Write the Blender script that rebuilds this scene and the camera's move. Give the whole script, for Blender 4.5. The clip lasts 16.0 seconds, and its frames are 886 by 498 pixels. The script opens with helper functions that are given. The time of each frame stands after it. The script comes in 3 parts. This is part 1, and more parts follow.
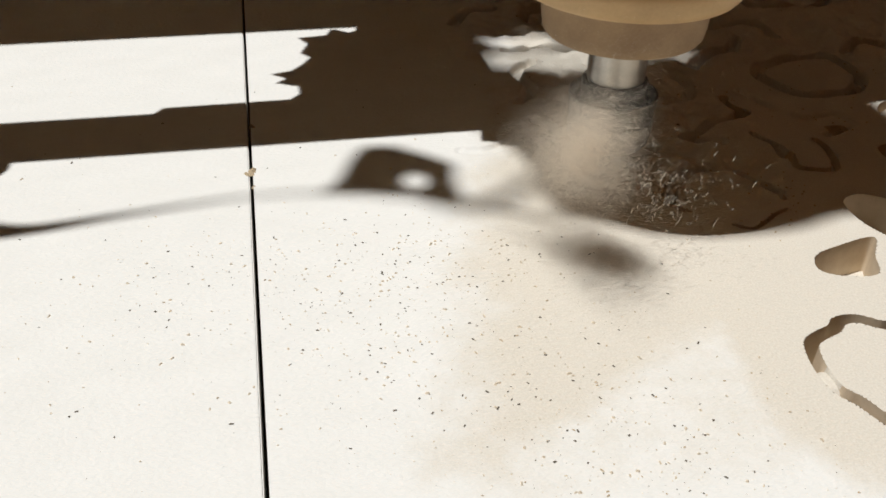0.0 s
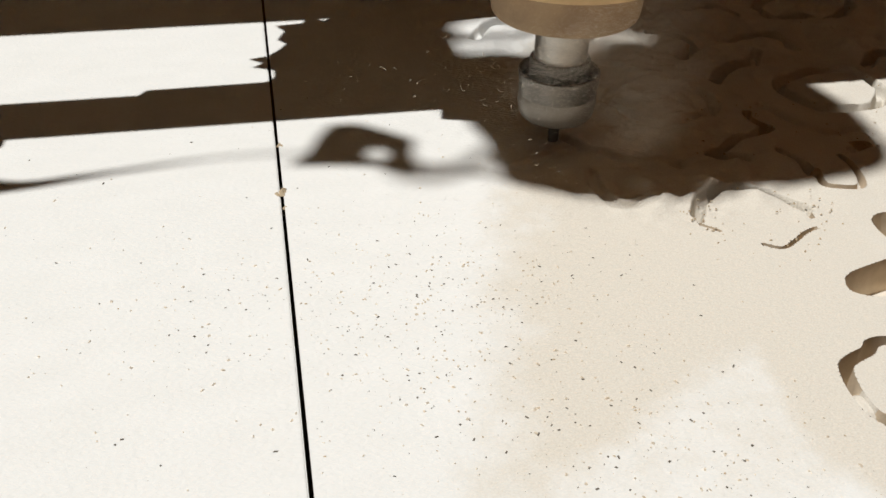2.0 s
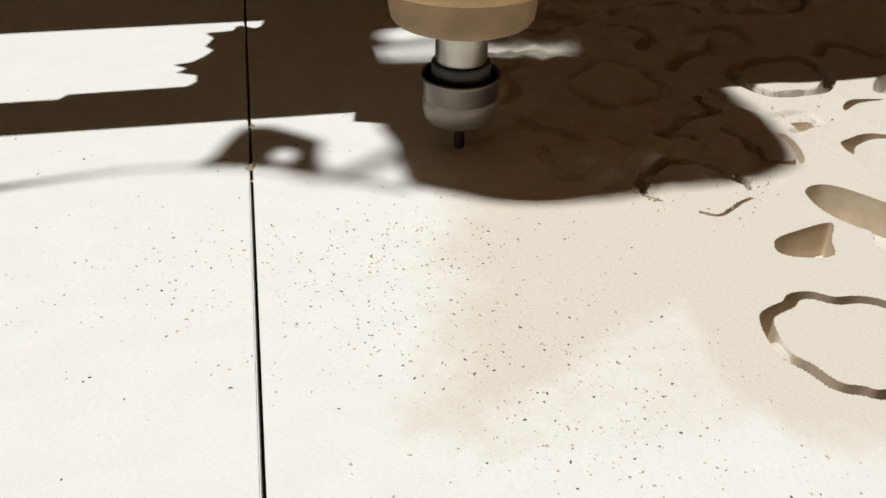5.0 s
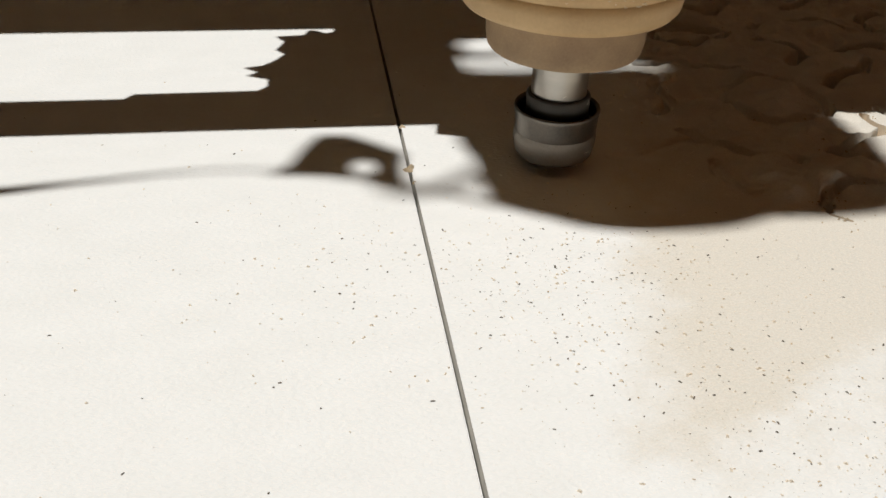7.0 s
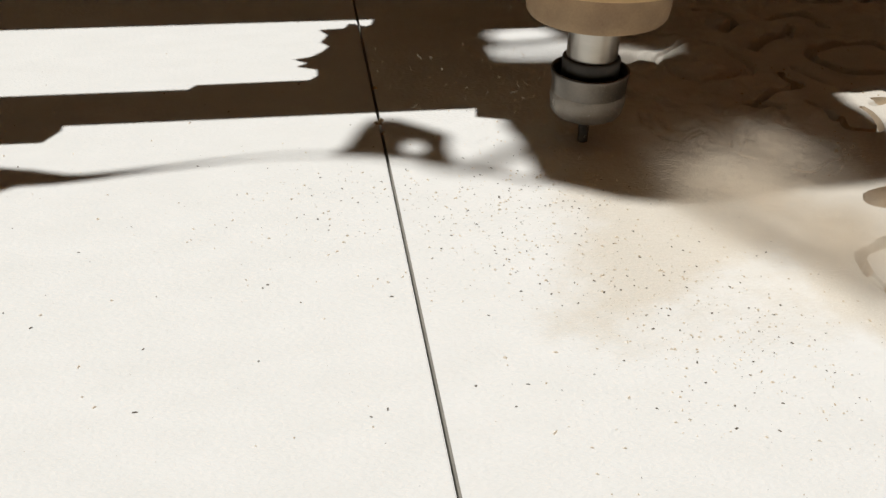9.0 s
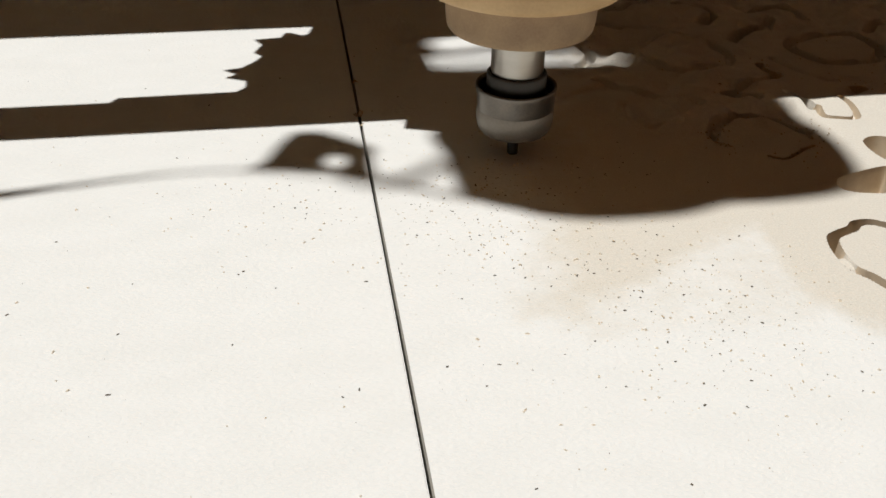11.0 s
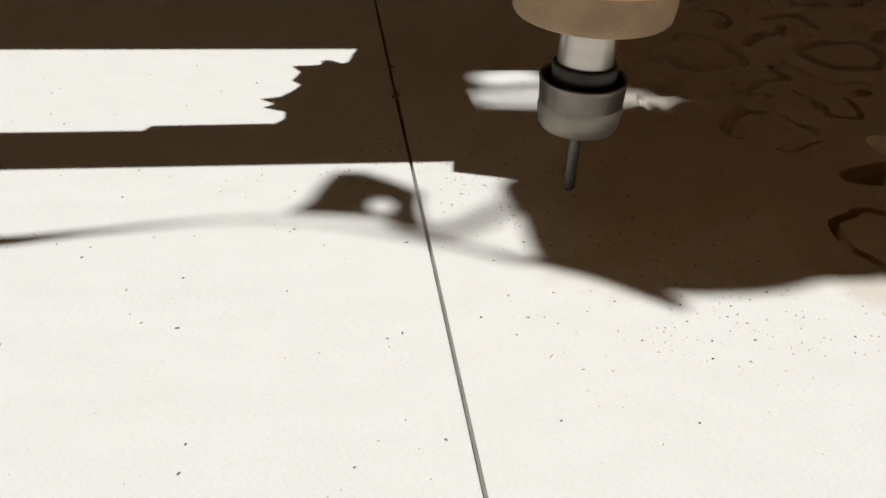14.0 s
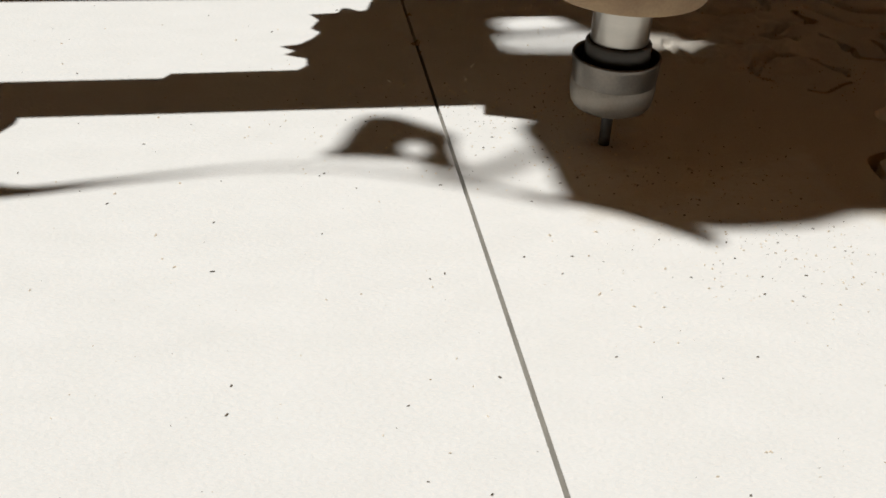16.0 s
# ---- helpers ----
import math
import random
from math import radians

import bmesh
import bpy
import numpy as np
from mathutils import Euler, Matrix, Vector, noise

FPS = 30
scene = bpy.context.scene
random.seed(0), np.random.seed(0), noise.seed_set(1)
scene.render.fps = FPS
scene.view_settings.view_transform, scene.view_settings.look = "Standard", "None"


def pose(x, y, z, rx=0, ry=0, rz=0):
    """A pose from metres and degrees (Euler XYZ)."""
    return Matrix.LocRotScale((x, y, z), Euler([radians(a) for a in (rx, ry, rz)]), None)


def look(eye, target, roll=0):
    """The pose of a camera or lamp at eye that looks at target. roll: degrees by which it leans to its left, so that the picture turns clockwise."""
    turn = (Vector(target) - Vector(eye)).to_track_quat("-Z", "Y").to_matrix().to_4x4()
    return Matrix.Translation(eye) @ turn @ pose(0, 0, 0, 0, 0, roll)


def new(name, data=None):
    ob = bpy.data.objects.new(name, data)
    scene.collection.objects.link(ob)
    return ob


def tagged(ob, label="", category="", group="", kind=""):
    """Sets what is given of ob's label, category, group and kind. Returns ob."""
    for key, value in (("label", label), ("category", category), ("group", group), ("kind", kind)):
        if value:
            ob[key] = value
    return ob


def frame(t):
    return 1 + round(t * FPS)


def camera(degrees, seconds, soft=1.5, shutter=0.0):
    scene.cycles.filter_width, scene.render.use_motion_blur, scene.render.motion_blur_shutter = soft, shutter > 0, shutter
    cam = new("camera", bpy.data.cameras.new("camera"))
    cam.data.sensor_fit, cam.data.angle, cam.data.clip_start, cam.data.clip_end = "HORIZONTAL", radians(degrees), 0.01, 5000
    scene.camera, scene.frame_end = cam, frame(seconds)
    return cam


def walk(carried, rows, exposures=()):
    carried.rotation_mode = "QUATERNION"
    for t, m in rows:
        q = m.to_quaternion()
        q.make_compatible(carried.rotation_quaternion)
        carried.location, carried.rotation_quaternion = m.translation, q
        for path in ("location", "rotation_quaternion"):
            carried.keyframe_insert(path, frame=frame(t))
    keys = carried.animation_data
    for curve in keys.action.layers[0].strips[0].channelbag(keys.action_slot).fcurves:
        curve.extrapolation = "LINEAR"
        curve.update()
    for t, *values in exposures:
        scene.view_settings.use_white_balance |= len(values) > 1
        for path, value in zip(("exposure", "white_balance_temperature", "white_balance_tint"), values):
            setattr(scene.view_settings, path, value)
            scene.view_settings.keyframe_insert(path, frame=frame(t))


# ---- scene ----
cam = camera(50.0, 16.0, 1.5, 0.35)
PATH = [
    (0, (0.011, -0.386, 0.22), (0.343, 1.227, -0.916), 1.5),
    (0.5, (0.009, -0.386, 0.219), (0.336, 1.231, -0.912), 0.7),
    (1, (0.008, -0.384, 0.223), (0.329, 1.237, -0.904), 0.7),
    (1.5, (0.003, -0.383, 0.229), (0.332, 1.225, -0.914), 1.1),
    (2, (-0.001, -0.38, 0.23), (0.326, 1.228, -0.912), 1.2),
    (2.5, (0.0, -0.379, 0.224), (0.323, 1.233, -0.915), 1.3),
    (3, (-0.002, -0.385, 0.228), (0.318, 1.229, -0.909), 1.3),
    (5.5, (0.016, -0.421, 0.226), (0.335, 1.222, -0.869), 0.8),
    (6, (-0.018, -0.418, 0.231), (0.274, 1.242, -0.845), 1.5),
    (6.5, (-0.039, -0.406, 0.221), (0.249, 1.264, -0.842), 2.3),
    (7, (-0.046, -0.39, 0.207), (0.224, 1.275, -0.868), 2.3),
    (7.5, (-0.048, -0.411, 0.225), (0.233, 1.264, -0.831), 2.6),
    (8, (-0.048, -0.453, 0.228), (0.233, 1.214, -0.841), 2.2),
    (8.5, (-0.047, -0.463, 0.224), (0.232, 1.209, -0.837), 1.6),
    (9, (-0.04, -0.467, 0.224), (0.231, 1.187, -0.868), 1.5),
    (11.5, (-0.031, -0.476, 0.218), (0.243, 1.187, -0.858), 0.9),
    (12, (-0.035, -0.475, 0.226), (0.232, 1.191, -0.847), 1.0),
    (12.5, (-0.038, -0.48, 0.223), (0.235, 1.184, -0.853), 1.4),
    (13, (-0.045, -0.481, 0.219), (0.224, 1.184, -0.856), 1.8),
    (13.5, (-0.043, -0.488, 0.227), (0.223, 1.175, -0.851), 2.0),
    (14, (-0.051, -0.514, 0.223), (0.22, 1.154, -0.846), 3.2),
    (14.5, (-0.057, -0.516, 0.22), (0.207, 1.149, -0.857), 2.9),
    (15, (-0.056, -0.518, 0.214), (0.207, 1.141, -0.872), 2.9),
    (15.5, (-0.064, -0.518, 0.214), (0.224, 1.135, -0.875), 3.2),
    (16, (-0.07, -0.509, 0.204), (0.223, 1.128, -0.908), 2.8),
]
walk(cam, [(t, look(eye, target, roll)) for t, eye, target, roll in PATH],
     [(0, 0.0), (1.2, 0.0), (3, 0.0), (5.5, 0.0), (7, -0.03), (9, -0.05), (12.5, 0.0), (13.2, 0.03), (13.5, 0.06), (14, -0.03), (15, -0.02), (16, -0.06)])

# where the tool stands: seconds, x, y, height of the nut's rim
HEAD = [
    (0, 0.1622, -0.0193, 0.0393),
    (0.5, 0.1871, -0.0003, 0.0370),
    (1, 0.1787, 0.0167, 0.0358),
    (1.5, 0.1556, 0.0277, 0.0396),
    (2, 0.1374, 0.0277, 0.0403),
    (2.5, 0.1181, 0.0137, 0.0372),
    (3, 0.1046, 0.0037, 0.0283),
    (5.5, 0.1058, 0.0097, 0.0500),
    (6, 0.0677, -0.0013, 0.0640),
    (6.5, 0.0749, 0.0127, 0.0390),
    (7, 0.0683, 0.0027, 0.0296),
    (7.5, 0.0680, -0.0023, 0.0663),
    (8, 0.0688, -0.0603, 0.0578),
    (8.5, 0.0951, -0.0823, 0.0396),
    (9, 0.1041, -0.0323, 0.0407),
    (11.5, 0.0697, -0.0573, 0.0370),
    (12, 0.0698, -0.0573, 0.0521),
    (12.5, 0.0695, -0.0593, 0.0662),
    (13, 0.0694, -0.0793, 0.0710),
    (13.5, 0.0705, -0.1213, 0.0734),
    (14, 0.0707, -0.1283, 0.0650),
    (14.5, 0.0708, -0.1293, 0.0533),
    (15, 0.0723, -0.1293, 0.0426),
    (15.5, 0.0807, -0.1103, 0.0419),
    (16, 0.0724, -0.1273, 0.0447),
]
# sway of the hanging cable: seconds, metres
SWAY = [(0, -0.002), (0.5, 0.0), (1.5, 0.004), (2, 0.01), (3, 0.0), (5.5, -0.003), (6, -0.001), (7, 0.002), (8, -0.003), (8.5, -0.008), (9, -0.002), (12, -0.003), (13, -0.008), (14, -0.009), (15, -0.008), (16, -0.012)]
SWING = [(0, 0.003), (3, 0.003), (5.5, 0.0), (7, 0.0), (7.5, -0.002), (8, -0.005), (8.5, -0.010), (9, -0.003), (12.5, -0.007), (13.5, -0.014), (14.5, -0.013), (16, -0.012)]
# swing of the loose cable end: seconds, millimetres
TAIL = [(0, 40, 45), (7.4, 40, 45), (8.1, 0, 12), (8.5, -22, 10), (9, 12, 22), (11.5, 20, 28), (12.2, 6, 14), (12.6, 2, 6), (13.2, 2, -6), (14, 2, -10), (15, -4, -7), (16, -4, -9)]
# give of the long beam: seconds, metres
SAG = [(0, -0.009), (1, -0.009), (2, -0.014), (3, -0.012), (5.5, -0.003), (7, -0.009), (8, -0.004), (8.5, 0.002), (9, -0.004), (12, 0.001), (13, 0.004), (14.5, 0.009), (16, 0.007)]

# ---- world and sun ----
SLOPE = 0.30     # sideways run of the sunlight for each metre of drop, towards +x
world = bpy.data.worlds.new("world")
scene.world = world
world.use_nodes = True
wn = world.node_tree
sky = wn.nodes.new("ShaderNodeTexSky")
sky.sky_type, sky.sun_disc = "NISHITA", False
sky.dust_density, sky.ozone_density, sky.air_density = 6.0, 0.3, 0.7
sky.sun_elevation, sky.sun_rotation = math.atan2(1, SLOPE), radians(270)
wn.links.new(sky.outputs[0], wn.nodes["Background"].inputs[0])
wn.nodes["Background"].inputs[1].default_value = 0.0012
sun = new("sun", bpy.data.lights.new("sun", "SUN"))
sun.data.energy, sun.data.angle, sun.data.color = 3.62, radians(0.53), (1.0, 0.985, 0.938)
sun.matrix_world = look((-SLOPE * 3, 0, 3), (0, 0, 0))
scene.view_settings.exposure = 0.0


# ---- materials ----
def material(name, base, rough=0.7, metal=0.0, dark=None, scale=60.0, spread=0.5, bump=0.1, fine=900.0, spec=0.3, stretch=(1, 1, 1)):
    """Two colours mixed by noise at two scales, with fine relief."""
    m = bpy.data.materials.new(name)
    m.use_nodes = True
    n, l = m.node_tree.nodes, m.node_tree.links
    b = n["Principled BSDF"]
    b.inputs["Roughness"].default_value, b.inputs["Metallic"].default_value = rough, metal
    b.inputs["Specular IOR Level"].default_value = spec
    co = n.new("ShaderNodeTexCoord")
    mp = n.new("ShaderNodeMapping")
    mp.inputs["Scale"].default_value = stretch
    l.new(co.outputs["Object"], mp.inputs[0])
    big, small = n.new("ShaderNodeTexNoise"), n.new("ShaderNodeTexNoise")
    big.inputs["Scale"].default_value, big.inputs["Detail"].default_value = scale, 5
    small.inputs["Scale"].default_value, small.inputs["Detail"].default_value = fine, 3
    l.new(mp.outputs[0], big.inputs[0])
    l.new(mp.outputs[0], small.inputs[0])
    add = n.new("ShaderNodeMath")
    add.operation = "MULTIPLY_ADD"
    l.new(small.outputs[0], add.inputs[0])
    add.inputs[1].default_value = 0.4
    l.new(big.outputs[0], add.inputs[2])
    ramp = n.new("ShaderNodeValToRGB")
    ramp.color_ramp.elements[0].position, ramp.color_ramp.elements[1].position = 0.7 - spread / 2, 0.7 + spread / 2
    ramp.color_ramp.elements[0].color = (*(dark or [c * 0.75 for c in base]), 1)
    ramp.color_ramp.elements[1].color = (*base, 1)
    l.new(add.outputs[0], ramp.inputs[0])
    l.new(ramp.outputs[0], b.inputs["Base Color"])
    bp = n.new("ShaderNodeBump")
    bp.inputs["Strength"].default_value, bp.inputs["Distance"].default_value = bump, 0.001
    l.new(small.outputs[0], bp.inputs["Height"])
    l.new(bp.outputs[0], b.inputs["Normal"])
    return m


def board_material(name, dusty):
    """Fibreboard: pale pressed face, tan fibres, fawn dust lying in broad drifts."""
    m = material(name, (0.818, 0.818, 0.808), 0.85, dark=(0.78, 0.779, 0.764), scale=60.0, spread=0.5, bump=0.5, fine=700.0, spec=0.2, stretch=(0.55, 1, 1))
    if not dusty:
        return m
    n, l = m.node_tree.nodes, m.node_tree.links
    b = n["Principled BSDF"]
    face = b.inputs["Base Color"].links[0].from_socket
    co = n.new("ShaderNodeTexCoord")
    sep = n.new("ShaderNodeSeparateXYZ")
    l.new(co.outputs["Object"], sep.inputs[0])
    drift = n.new("ShaderNodeTexNoise")
    drift.inputs["Scale"].default_value, drift.inputs["Detail"].default_value, drift.inputs["Roughness"].default_value = 7.0, 4, 0.45
    l.new(co.outputs["Object"], drift.inputs[0])

    def calc(op, a, c):
        k = n.new("ShaderNodeMath")
        k.operation = op
        for i, v in enumerate((a, c)):
            if isinstance(v, (int, float)):
                k.inputs[i].default_value = v
            else:
                l.new(v, k.inputs[i])
        return k.outputs[0]

    # dust lies past a slanting line beside the seam; a wedge in it was swept clean
    fine = n.new("ShaderNodeTexNoise")
    fine.inputs["Scale"].default_value, fine.inputs["Detail"].default_value, fine.inputs["Roughness"].default_value = 90.0, 5, 0.7
    l.new(co.outputs["Object"], fine.inputs[0])
    warp = n.new("ShaderNodeTexNoise")
    warp.inputs["Scale"].default_value, warp.inputs["Detail"].default_value = 28.0, 4
    l.new(co.outputs["Object"], warp.inputs[0])
    shift = n.new("ShaderNodeSeparateXYZ")
    l.new(warp.outputs["Color"], shift.inputs[0])
    X = calc("ADD", sep.outputs["X"], calc("MULTIPLY", calc("SUBTRACT", shift.outputs["X"], 0.5), 0.035))
    Y = calc("ADD", sep.outputs["Y"], calc("MULTIPLY", calc("SUBTRACT", shift.outputs["Y"], 0.5), 0.035))
    run = calc("SUBTRACT", -0.128, Y)
    left = calc("DIVIDE", calc("SUBTRACT", X, calc("SUBTRACT", 0.162, calc("MULTIPLY", run, 1.7))), 0.055)
    right = calc("DIVIDE", calc("SUBTRACT", calc("ADD", 0.168, calc("MULTIPLY", run, 0.12)), X), 0.03)
    bare = calc("MAXIMUM", calc("MINIMUM", calc("MINIMUM", left, right), calc("MINIMUM", calc("DIVIDE", run, 0.03), 0.5)), 0.0)
    grow = calc("MULTIPLY", calc("SUBTRACT", X, calc("ADD", 0.088, calc("MULTIPLY", calc("ADD", Y, 0.057), 0.3))), 20.0)
    patchy = calc("ADD", calc("MULTIPLY", drift.outputs[0], 1.0), calc("MULTIPLY", calc("SUBTRACT", fine.outputs[0], 0.5), 0.7))
    near = calc("MULTIPLY", calc("MAXIMUM", calc("SUBTRACT", -0.205, Y), 0.0), 22.0)
    amount = calc("SUBTRACT", calc("ADD", calc("MINIMUM", grow, 0.55), patchy), calc("ADD", bare, near))
    ramp = n.new("ShaderNodeMapRange")
    ramp.inputs["From Min"].default_value, ramp.inputs["From Max"].default_value = 0.25, 1.05
    ramp.interpolation_type = "SMOOTHSTEP"
    l.new(amount, ramp.inputs["Value"])
    mix = n.new("ShaderNodeMix")
    mix.data_type = "RGBA"
    l.new(ramp.outputs[0], mix.inputs["Factor"])
    l.new(face, mix.inputs["A"])
    grain = n.new("ShaderNodeTexNoise")
    grain.inputs["Scale"].default_value, grain.inputs["Detail"].default_value = 1300.0, 3
    l.new(co.outputs["Object"], grain.inputs[0])
    tint = n.new("ShaderNodeValToRGB")
    tint.color_ramp.elements[0].position, tint.color_ramp.elements[1].position = 0.3, 0.7
    tint.color_ramp.elements[0].color, tint.color_ramp.elements[1].color = (0.65, 0.603, 0.53, 1), (0.735, 0.697, 0.63, 1)
    l.new(grain.outputs[0], tint.inputs[0])
    l.new(tint.outputs[0], mix.inputs["B"])
    l.new(mix.outputs["Result"], b.inputs["Base Color"])
    return m


M_PLAIN = board_material("fibreboard", False)
M_CUT = board_material("dusty_fibreboard", True)
M_CORE = material("fibreboard_core", (0.72, 0.61, 0.47), 0.9, dark=(0.6, 0.49, 0.36), scale=150, bump=0.1, fine=1500)
M_EDGE = material("sawn_edge", (0.72, 0.69, 0.63), 0.9, scale=80, bump=0.2)
M_SPOIL = material("spoilboard_brown", (0.2, 0.14, 0.09), 0.9, scale=20, bump=0.3)
M_SPECK = material("chip_dark", (0.15, 0.13, 0.1), 0.9, scale=300)
M_CHIP = material("chip_fawn", (0.6, 0.48, 0.33), 0.9, scale=300)
M_DUST = material("wood_dust", (0.95, 0.87, 0.75), 0.95, scale=300)
dn, dl = M_DUST.node_tree.nodes, M_DUST.node_tree.links
thin, both = dn.new("ShaderNodeBsdfTranslucent"), dn.new("ShaderNodeMixShader")
thin.inputs["Color"].default_value = (0.97, 0.9, 0.8, 1)
dl.new(dn["Principled BSDF"].outputs[0], both.inputs[1])
dl.new(thin.outputs[0], both.inputs[2])
dl.new(both.outputs[0], dn["Material Output"].inputs[0])
M_STEEL = material("ground_steel", (0.5, 0.47, 0.42), 0.33, 1.0, dark=(0.42, 0.395, 0.355), scale=40, bump=0.02, stretch=(1, 1, 5))
M_NUT = material("oiled_steel", (0.25, 0.22, 0.185), 0.36, 0.9, dark=(0.15, 0.14, 0.125), scale=50, bump=0.08)
M_NUTDUST = material("dusty_steel", (0.36, 0.325, 0.28), 0.46, 0.65, dark=(0.27, 0.24, 0.2), scale=60, bump=0.15)
M_BIT = material("dark_tool_steel", (0.16, 0.15, 0.14), 0.38, 0.7, scale=80, bump=0.05, stretch=(1, 1, 4))
M_RING = material("dull_dark_steel", (0.1, 0.092, 0.082), 0.5, 0.5, scale=60)
M_BORE = material("black_steel", (0.05, 0.047, 0.043), 0.35, 0.7, scale=60)
M_BODY = material("dusty_cream_paint", (0.66, 0.46, 0.24), 0.5, dark=(0.5, 0.335, 0.17), scale=45, spread=0.6, bump=0.12, fine=700)
M_BODY2 = material("dusty_tan_metal", (0.44, 0.31, 0.18), 0.65, dark=(0.3, 0.2, 0.12), scale=60, bump=0.12)
M_LEDGE = material("caked_dust", (0.8, 0.66, 0.46), 0.95, scale=300)
# for unseen parts: brown so that light bouncing off them warms the shade
M_FRAME = material("brown_bounce_paint", (0.15, 0.105, 0.06), 0.55, scale=12, bump=0.1)
M_BLACK = material("black_rubber", (0.03, 0.03, 0.028), 0.6, scale=40)


# ---- building ----
def part(name, bm, mat, parent=None, label="", smooth=False):
    me = bpy.data.meshes.new(name)
    bm.to_mesh(me)
    bm.free()
    me.materials.append(mat)
    if smooth:
        me.shade_smooth()
    ob = new(name, me)
    if parent:
        ob.parent = parent
    return tagged(ob, label)


def box(x0, x1, y0, y1, z0, z1, bevel=0.0):
    bm = bmesh.new()
    bmesh.ops.create_cube(bm, size=1)
    for v in bm.verts:
        v.co = Vector(((x0 + x1) / 2 + v.co.x * (x1 - x0), (y0 + y1) / 2 + v.co.y * (y1 - y0), (z0 + z1) / 2 + v.co.z * (z1 - z0)))
    if bevel:
        bmesh.ops.bevel(bm, geom=bm.edges[:], offset=bevel, segments=2, affect="EDGES")
    return bm


def turned(profile, sides=64):
    """A body turned round the z axis from (radius, height) pairs."""
    bm = bmesh.new()
    rings = []
    for r, z in profile:
        if r < 1e-6:
            rings.append([bm.verts.new((0, 0, z))])
        else:
            rings.append([bm.verts.new((r * math.cos(2 * math.pi * i / sides), r * math.sin(2 * math.pi * i / sides), z)) for i in range(sides)])
    for a, b in zip(rings, rings[1:]):
        for i in range(sides):
            j = (i + 1) % sides
            quad = [a[i % len(a)], a[j % len(a)], b[j % len(b)], b[i % len(b)]]
            quad = list(dict.fromkeys(quad))
            if len(quad) > 2:
                bm.faces.new(quad)
    bmesh.ops.recalc_face_normals(bm, faces=bm.faces[:])
    return bm


def prism(outline, z0, z1, holes=()):
    """An upright plate from an outline and the outlines of its holes, in metres."""
    bm = bmesh.new()
    edges = []
    for loop in (outline, *holes):
        vs = [bm.verts.new((x, y, z0)) for x, y in loop]
        edges += [bm.edges.new((vs[i], vs[(i + 1) % len(vs)])) for i in range(len(vs))]
    bmesh.ops.triangle_fill(bm, edges=edges, use_beauty=True)
    made = bmesh.ops.extrude_face_region(bm, geom=bm.faces[:])
    for g in made["geom"]:
        if isinstance(g, bmesh.types.BMVert):
            g.co.z = z1
    bmesh.ops.recalc_face_normals(bm, faces=bm.faces[:])
    return bm


def ledge_dust(r, z0, z1, count=150):
    """Small uneven crusts of dust clinging round a turned body."""
    rng = np.random.RandomState(5)
    bm = bmesh.new()
    for i in range(count):
        a, z, size = rng.rand() * 6.283, rng.uniform(z0, z1), 0.0003 + 0.0009 * rng.rand() ** 2
        m = Matrix.Translation((r * math.cos(a), r * math.sin(a), z)) @ Matrix.Rotation(a, 4, "Z") @ Matrix.Diagonal((0.3, 1.6, 0.7, 1))
        bmesh.ops.create_icosphere(bm, subdivisions=1, radius=size, matrix=m)
    for v in bm.verts:
        v.co *= 1 + 0.006 * (rng.rand() - 0.5)
    return bm


def tube(points, radius, sides=10):
    """A hose along a smooth line; radius may be one number or one for each point."""
    ps = [Vector(p) for p in points]
    rs = radius if isinstance(radius, (list, tuple)) else [radius] * len(ps)
    line = []
    for i in range(len(ps) - 1):
        a, b, c, d = ps[max(i - 1, 0)], ps[i], ps[i + 1], ps[min(i + 2, len(ps) - 1)]
        for k in range(8):
            s = k / 8
            line.append((0.5 * (2 * b + (c - a) * s + (2 * a - 5 * b + 4 * c - d) * s * s + (3 * b - a - 3 * c + d) * s ** 3), rs[i] + (rs[i + 1] - rs[i]) * s))
    line.append((ps[-1], rs[-1]))
    bm = bmesh.new()
    rings = []
    for i, (p, r) in enumerate(line):
        t = (line[min(i + 1, len(line) - 1)][0] - line[max(i - 1, 0)][0]).normalized()
        u = t.cross(Vector((0.02, 0.3, 1))).normalized()
        w = t.cross(u)
        rings.append([bm.verts.new(p + r * (u * math.cos(2 * math.pi * k / sides) + w * math.sin(2 * math.pi * k / sides))) for k in range(sides)])
    for a, b in zip(rings, rings[1:]):
        for k in range(sides):
            bm.faces.new((a[k], a[(k + 1) % sides], b[(k + 1) % sides], b[k]))
    bm.faces.new(rings[0])
    bm.faces.new(rings[-1][::-1])
    bmesh.ops.recalc_face_normals(bm, faces=bm.faces[:])
    return bm


# ---- the bed and the two sheets ----
THICK = 0.018
GAP = 0.0008
bed = part("floor", box(-1.5, 1.5, -1.2, 1.6, -0.08, -THICK - 0.0005), M_SPOIL)
tagged(bed, "brown spoilboard bed under the fibreboard sheets", "machine bed", kind="structure")

left = part("fibreboard_sheet", box(-1.3, -GAP, -1.1, 1.45, -THICK, 0, 0.0005), M_PLAIN)
tagged(left, "pale uncut fibreboard sheet with scattered dark chips", "board")


